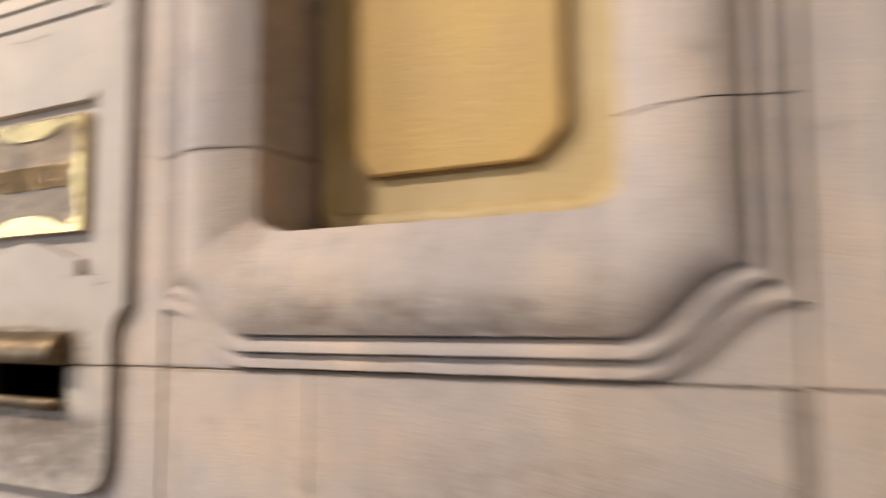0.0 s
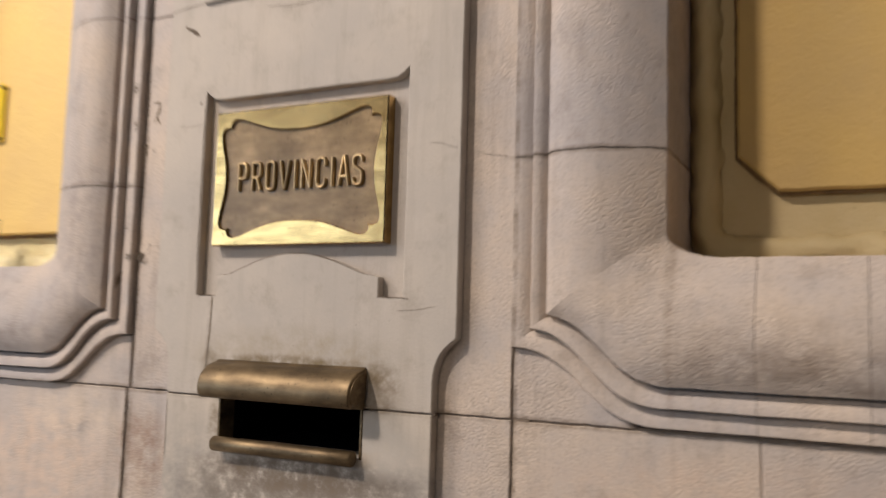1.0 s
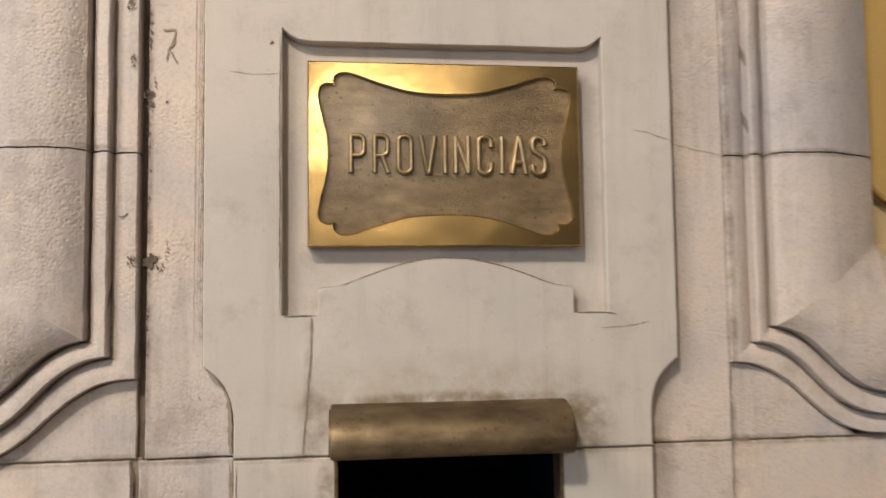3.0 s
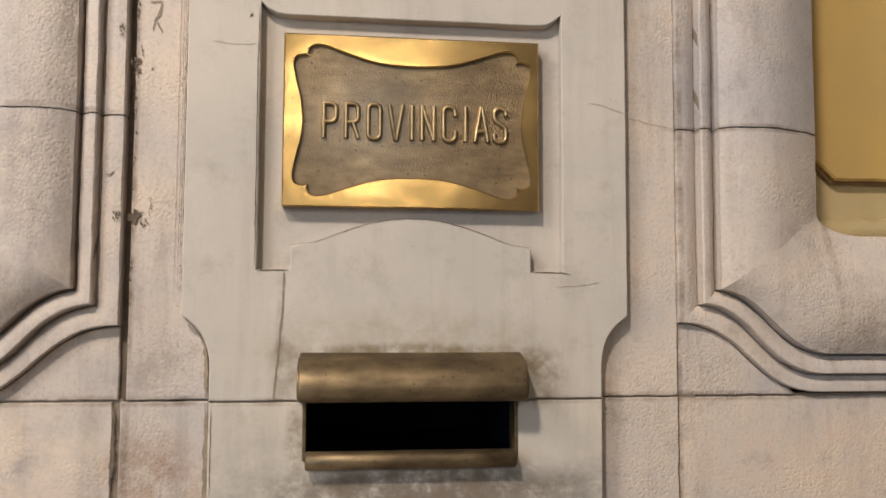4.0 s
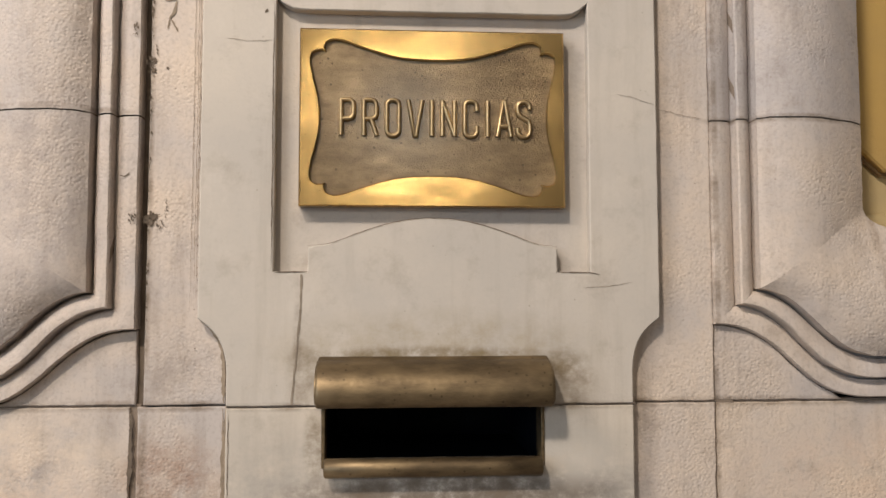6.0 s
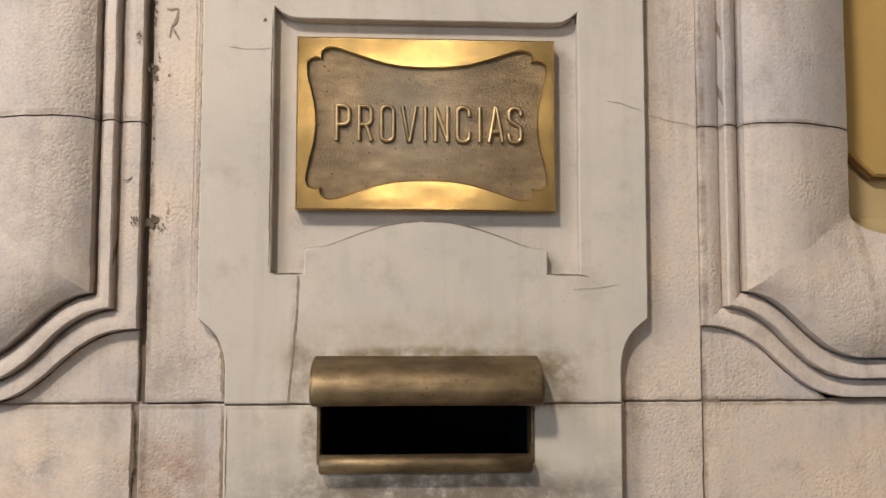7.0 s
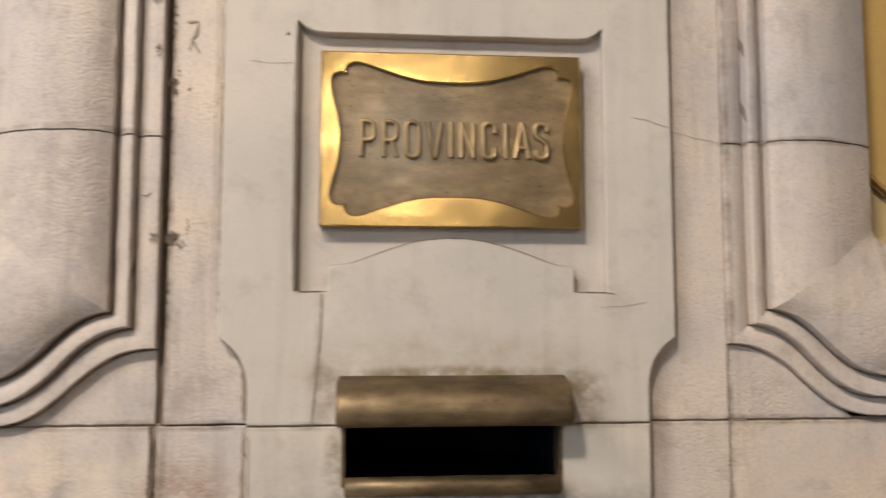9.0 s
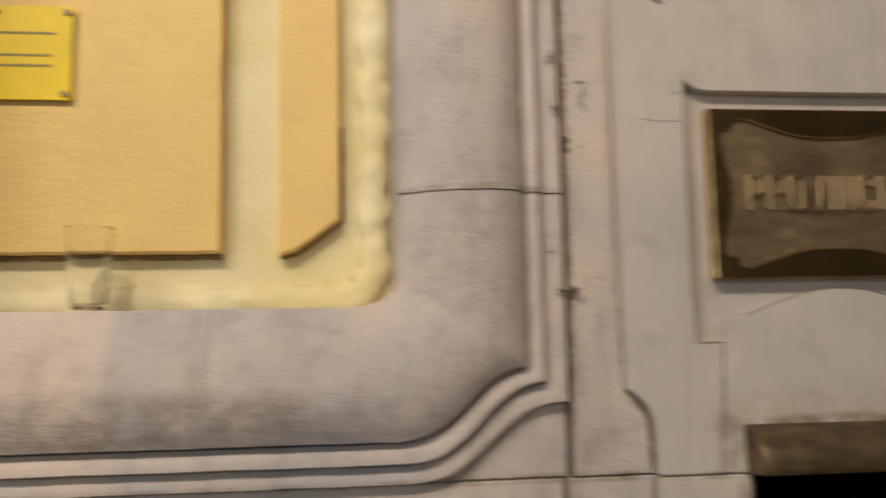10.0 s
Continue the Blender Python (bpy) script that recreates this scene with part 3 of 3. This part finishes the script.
def strokes(c):
    """The strokes of a narrow capital, one unit high, as lists of points from its middle line."""
    w, r = 0.155, 0.150
    bowl = [(-w, 1.0)] + arc(w - r, 1 - r, r, r, 90, 0) + arc(w - r, 0.46 + r, r, r, 0, -90) + [(-w, 0.46)]
    rise = arc(w - r, 1 - r, r, r, 0, 90)
    if c == "P":
        return [[(-w, 0), (-w, 1)], bowl]
    if c == "R":
        return [[(-w, 0), (-w, 1)], bowl, [(0.02, 0.46), (w + 0.01, 0)]]
    if c == "O":
        ring = rise + arc(r - w, 1 - r, r, r, 90, 180) + arc(r - w, r, r, r, 180, 270) + arc(w - r, r, r, r, 270, 360)
        return [ring + ring[:1]]
    if c == "V":
        return [[(-w - 0.02, 1), (-0.025, 0.0), (0.025, 0.0), (w + 0.02, 1)]]
    if c == "N":
        return [[(-w, 0), (-w, 1)], [(-w, 0.98), (w, 0.02)], [(w, 0), (w, 1)]]
    if c == "C":
        return [[(w, 0.72)] + rise + arc(r - w, 1 - r, r, r, 90, 180) + arc(r - w, r, r, r, 180, 270) + arc(w - r, r, r, r, 270, 360) + [(w, 0.28)]]
    if c == "A":
        return [[(-w - 0.02, 0), (-0.025, 1), (0.025, 1), (w + 0.02, 0)], [(-0.11, 0.30), (0.11, 0.30)]]
    if c == "S":
        low = [(w, 0.36), (w, r)] + arc(w - r, r, r, r, 0, -90) + arc(r - w, r, r, r, 270, 180) + [(-w, 0.24)]
        return [[(w, 0.78)] + rise + arc(r - w, 1 - r, r, r, 90, 180) + [(-w, 0.72), (-w + 0.03, 0.62), (w - 0.03, 0.46)] + low]
    return [[(0, 0), (0, 1)]]


# the raised word PROVINCIAS, a rounded bar of brass for each stroke
HIGH = 0.0402
PLACES = (-0.0990, -0.0730, -0.0470, -0.0213, -0.0022, 0.0168, 0.0425, 0.0620, 0.0812, 0.1040)
for c, place in zip("PROVINCIAS", PLACES):
    pen = bpy.data.curves.new("letter", "CURVE")
    pen.dimensions, pen.bevel_depth, pen.bevel_resolution, pen.use_fill_caps = "3D", 0.0029, 3, True
    for line in strokes(c):
        spline = pen.splines.new("POLY")
        spline.points.add(len(line) - 1)
        for point, (x, z) in zip(spline.points, line):
            point.co = (x * HIGH * 1.10, 0, z * HIGH, 1)
    raw = new("raw", pen)
    me = bpy.data.meshes.new_from_object(raw.evaluated_get(bpy.context.evaluated_depsgraph_get()))
    bpy.data.objects.remove(raw)
    me.materials.clear()
    me.materials.append(LETTER)
    me.transform(Matrix.Translation((place * 0.975, FRONT + 0.0040, PZ - 0.0200)) @ Matrix.Diagonal((1, 1.75, 1, 1)))
    letter = new("letter", me)
    letter.parent = plaque

# ---- letter slot ----
slot = thing("letter_slot", "aged bronze letter slot with a rounded hood over a dark opening", "letter slot")
HOOD = [(0.002, 1.4010), (-0.010, 1.4010), (-0.022, 1.3980), (-0.033, 1.3910), (-0.0405, 1.3810), (-0.0440, 1.3700), (-0.0430, 1.3600), (-0.0390, 1.3540), (-0.0330, 1.3520), (-0.0200, 1.3520), (0.002, 1.3530)]


def along(section, xs):
    """The section carried along x: rows of (x, how much of its full size it keeps)."""
    bm = bmesh.new()
    cy, cz = -0.018, 1.377
    rows = [[bm.verts.new((x, cy + (y - cy) * k, cz + (z - cz) * k)) for y, z in section] for x, k in xs]
    for a, b in zip(rows, rows[1:]):
        for k in range(len(a)):
            bm.faces.new((a[k - 1], a[k], b[k], b[k - 1]))
    bm.faces.new(rows[0])
    bm.faces.new(rows[-1][::-1])
    return bm


HOOD = [p for p in curve_loop(HOOD, 4)][:-4]
hood = along(HOOD, [(-0.1260, 0.93), (-0.1252, 0.975), (-0.1230, 1.0)] + [(-0.123 + 0.246 * k / 10, 1.0 - 0.012 * math.sin(math.pi * k / 10)) for k in range(1, 10)] + [(0.1230, 1.0), (0.1252, 0.975), (0.1260, 0.93)])
part("hood", hood, BRONZE, slot, "rounded bronze hood with worn rubbed top", True)
for s in (-1, 1):
    part("end_disc", along(HOOD, [(s * 0.1255, 0.84), (s * 0.1272, 0.83), (s * 0.1276, 0.78)]), BRONZE, slot)
lip = [(-0.1185, 0.0080), (-0.1170, 0.0104), (-0.06, 0.0101), (0.0, 0.0105), (0.06, 0.0101), (0.1160, 0.0104), (0.1175, 0.0080)]
part("lip", spun(lip, (-0.012, 1.2862), 28), BRONZE, slot, "thin rounded bronze lip", True)
for x in (-0.1203, 0.1203):
    part("side_plate", box(x - 0.0018, x + 0.0018, -0.0012, 0.03, 1.284, 1.352, 0.0006), BRONZE, slot)
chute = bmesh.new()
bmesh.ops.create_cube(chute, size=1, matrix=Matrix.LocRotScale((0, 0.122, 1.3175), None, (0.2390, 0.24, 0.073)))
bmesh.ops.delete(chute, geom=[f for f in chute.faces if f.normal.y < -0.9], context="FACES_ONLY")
part("chute", chute, CHUTE, slot, "inside of the slot, its shade painted black")

# ---- yellow sign on the left board ----
sign = thing("yellow_sign", "small bright yellow enamel sign held by four screws", "sign")
SX0, SX1, SZ0, SZ1, SY = -1.034, -0.928, 1.826, 1.953, 0.192
part("panel", box(SX0, SX1, SY - 0.003, SY, SZ0, SZ1, 0.0008), SIGN, sign)
for x in (SX0 + 0.008, SX1 - 0.008):
    for z in (SZ0 + 0.008, SZ1 - 0.008):
        bm = bmesh.new()
        bmesh.ops.create_cone(bm, cap_ends=True, segments=14, radius1=0.0055, radius2=0.004, depth=0.015, matrix=Matrix.Translation((x, SY + 0.001, z)) @ Matrix.Rotation(math.pi / 2, 4, "X"))
        part("screw", bm, SCREW, sign)
for z, short in ((1.916, 0.030), (1.886, 0.034), (1.872, 0.034)):
    part("printed_line", box(SX0 + 0.012, SX1 - short + 0.008, SY - 0.0036, SY - 0.0028, z - 0.0016, z + 0.0016), INK, sign)

# ---- clear cup on the sill ----
cup = thing("plastic_cup", "clear plastic cup standing on the niche sill", "cup")
bm = bmesh.new()
rows = []
for r, z in ((0.0, 0.004), (0.022, 0.004), (0.024, 0.0), (0.026, 0.002), (0.034, 0.098), (0.036, 0.100), (0.0345, 0.1005), (0.0325, 0.097), (0.025, 0.006), (0.0, 0.0065)):
    r *= 0.78
    rows.append([bm.verts.new((-0.884 + max(r, 1e-4) * math.cos(2 * math.pi * k / 28), 0.140 + max(r, 1e-4) * math.sin(2 * math.pi * k / 28), 1.5505 + z)) for k in range(28)])
for a, b in zip(rows, rows[1:]):
    for k in range(28):
        bm.faces.new((a[k - 1], a[k], b[k], b[k - 1]))
part("body", bm, CLEAR, cup, "", True)


# ---- cracks, chipped edges, rim lines, painted shade and old grime on the stone ----
def dark_line(points, y, width=0.0014, wander=0.0010, seed=0, material=DARK_BROWN, taper=True):
    """A thin dark ribbon that wanders along the points, lying a hair proud of the stone."""
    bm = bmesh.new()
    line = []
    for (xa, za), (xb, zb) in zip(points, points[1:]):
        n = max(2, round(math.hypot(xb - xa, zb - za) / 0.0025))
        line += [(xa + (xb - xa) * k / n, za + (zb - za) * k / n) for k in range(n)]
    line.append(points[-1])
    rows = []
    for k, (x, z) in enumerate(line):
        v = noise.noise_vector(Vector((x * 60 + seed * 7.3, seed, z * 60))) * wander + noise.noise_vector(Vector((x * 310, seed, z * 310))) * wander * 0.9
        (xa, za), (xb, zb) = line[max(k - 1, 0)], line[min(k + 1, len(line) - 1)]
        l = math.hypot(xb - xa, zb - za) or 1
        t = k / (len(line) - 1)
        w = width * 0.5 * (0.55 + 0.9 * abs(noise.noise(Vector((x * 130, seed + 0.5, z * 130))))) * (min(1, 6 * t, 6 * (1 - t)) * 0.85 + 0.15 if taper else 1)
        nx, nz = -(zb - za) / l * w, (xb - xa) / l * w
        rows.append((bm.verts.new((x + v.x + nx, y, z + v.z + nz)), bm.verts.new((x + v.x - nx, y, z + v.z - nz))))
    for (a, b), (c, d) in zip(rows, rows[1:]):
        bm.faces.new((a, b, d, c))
    return part("dark_line", bm, material, facing)


SLAB_FACE, STRIP_FACE = -0.0006, STRIP_Y - 0.0010
dark_line([(-0.1455, 1.494), (-0.1462, 1.455), (-0.1500, 1.410), (-0.1550, 1.352)], SLAB_FACE, 0.0026, 0.0004, 1, HAIR, False)
dark_line([(0.208, 1.700), (0.225, 1.698), (0.248, 1.690), (0.2545, 1.687)], SLAB_FACE, 0.0006, 0.0009, 2, HAIR)
dark_line([(0.258, 1.688), (0.280, 1.684), (0.302, 1.678), (0.318, 1.677)], STRIP_FACE, 0.0008, 0.0012, 3, HAIR)
dark_line([(0.167, 1.480), (0.195, 1.481), (0.224, 1.486)], SLAB_FACE, 0.0006, 0.0009, 4, HAIR)
dark_line([(-0.232, 1.757), (-0.205, 1.754), (-0.178, 1.755)], SLAB_FACE, 0.0006, 0.0010, 5, HAIR)
# Four thin dark lines that follow the rim of the plaque's recess.
dark_line([(-0.1400, 1.5255)] + [(-x, z) for x, z in DOME] + [(0.0, 1.557)] + DOME[::-1] + [(0.139, 1.5255)], SLAB_FACE, 0.0012, 0.0003, 6)
dark_line([(-0.176, 1.4965), (-0.138, 1.4970)], SLAB_FACE, 0.0016, 0.0003, 7)
dark_line([(0.138, 1.4970), (0.176, 1.4965), (0.186, 1.4945)], SLAB_FACE, 0.0016, 0.0003, 8)
dark_line([(-0.1785, 1.80), (-0.1785, 1.50)], SLAB_FACE, 0.0014, 0.0005, 9)
dark_line([(-0.2270, 1.20), (-0.2270, 1.38), (-0.2295, 1.41), (-0.2420, 1.434), (-0.2592, 1.447), (-0.2600, 1.60), (-0.2600, 1.93)], STRIP_FACE, 0.0019, 0.0006, 10)
dark_line([(-0.222, 1.25), (-0.2222, 1.345)], SLAB_FACE, 0.0010, 0.0006, 11)
# Two dark dashes paint the shade on the curves at the slab's head.
dark_line([(-0.228, 1.914), (-0.212, 1.906), (-0.197, 1.896)], SLAB_FACE, 0.0075, 0.0008, 12)
dark_line([(-0.246, 1.986), (-0.230, 1.980), (-0.215, 1.968)], SLAB_FACE, 0.0075, 0.0008, 13)
dark_line([(-0.262, 1.940), (-0.225, 1.945), (-0.187, 1.947)], SLAB_FACE, 0.0014, 0.0008, 14, HAIR)
dark_line([(-0.07, 1.925), (-0.02, 1.918), (0.05, 1.922)], SLAB_FACE, 0.0010, 0.0014, 15, HAIR)
dark_line([(0.262, 1.918), (0.245, 1.905), (0.232, 1.893)], SLAB_FACE, 0.0016, 0.0008, 16, HAIR)
for n, (x, wide) in enumerate(((-0.2285, 0.0065), (-0.2310, 0.0040))):
    dark_line([(x, 1.352), (x, 1.395), (x - 0.0045, 1.419), (x - 0.0140, 1.434), (x - 0.0270, 1.444)], STRIP_FACE - 0.0003 * n, wide, 0.0012, 17 + n, STAIN if n else DARK_BROWN)
    dark_line([(x, 1.348), (x - 0.0005, 1.26), (x, 1.17)], STRIP_FACE - 0.0003 * n, 0.7 * wide, 0.0012, 27 + n, STAIN)


# black crust and drips beside the wide joint: clusters of small uneven spots
def crust(x, z, wide, high, count, y, seed, biggest=0.0026):
    rng = random.Random(seed)
    bm = bmesh.new()
    for k in range(2 * count):
        cx, cz, r = x + rng.gauss(0, wide), z + rng.gauss(0, high), 0.62 * biggest * rng.uniform(0.15, 1.0) ** 1.6
        tall, lean = rng.uniform(0.8, 2.6), rng.uniform(-0.6, 0.6)
        ring = []
        for a in range(11):
            t = 2 * math.pi * a / 11
            q = r * rng.uniform(0.8, 1.15)
            px, pz = q * math.cos(t), q * tall * math.sin(t)
            ring.append(bm.verts.new((cx + px + lean * pz, y - 0.00002 * k, cz + pz)))
        bm.faces.new(ring)
    return part("stain", bm, DARK_BROWN, facing)


for n, (x, z, wide, high, count, biggest) in enumerate((
    (-0.3160, 1.890, 0.0014, 0.022, 14, 0.0022), (-0.3160, 1.800, 0.0012, 0.016, 16, 0.0022), (-0.3150, 1.728, 0.0022, 0.006, 20, 0.0024), (-0.3110, 1.748, 0.0009, 0.004, 5, 0.0018),
    (-0.2990, 1.727, 0.0004, 0.0005, 3, 0.0014), (-0.3165, 1.690, 0.0010, 0.020, 12, 0.0016), (-0.3165, 1.620, 0.0012, 0.004, 10, 0.0020), (-0.3140, 1.556, 0.0036, 0.0030, 34, 0.0028),
    (-0.3060, 1.548, 0.0034, 0.0040, 16, 0.0014), (-0.2970, 1.570, 0.0010, 0.0080, 9, 0.0012), (-0.3165, 1.500, 0.0008, 0.040, 20, 0.0016), (-0.2620, 1.600, 0.0009, 0.120, 40, 0.0010))):
    crust(x, z, wide, high, count, STRIP_FACE, 100 + n, biggest)
for n, (x, z, high, count) in enumerate(((-0.3305, 1.767, 0.004, 12), (-0.3305, 1.557, 0.003, 14), (-0.3340, 1.830, 0.005, 14))):
    crust(x, z, 0.0018, high, count, 0.0065, 140 + n, 0.0020)
dark_line([(-0.3460, 1.6040), (-0.3390, 1.6020), (-0.3345, 1.6065)], 0.0070, 0.0014, 0.0010, 69)
# a branching drip on the strip, and trowel lines beside the slab
dark_line([(-0.3035, 1.8055), (-0.2890, 1.8050)], STRIP_FACE, 0.0024, 0.0014, 70, STAIN)
dark_line([(-0.2900, 1.8055), (-0.2920, 1.7920), (-0.2980, 1.7815)], STRIP_FACE, 0.0034, 0.0012, 71, STAIN)
dark_line([(-0.2975, 1.7830), (-0.2995, 1.7710)], STRIP_FACE, 0.0026, 0.0010, 72, STAIN)
dark_line([(-0.2960, 1.7830), (-0.2885, 1.7690)], STRIP_FACE, 0.0024, 0.0010, 73, STAIN)
for n, x in enumerate((-0.2628, -0.2652, -0.2690)):
    dark_line([(x, 1.93), (x + 0.0006, 1.70), (x, 1.455)], STRIP_FACE - 0.0001 * n, 0.0007, 0.0009, 80 + n, STAIN)
crust(-0.1860, 1.788, 0.0008, 0.0008, 3, SLAB_FACE, 160, 0.0022)
for n, (z0, z1) in enumerate(((1.345, 1.255), (1.25, 1.16))):
    dark_line([(-0.3310, z0), (-0.3305, (z0 + z1) / 2), (-0.3318, z1)], SIDE_Y - 0.0010, 0.0050, 0.0016, 60 + n)
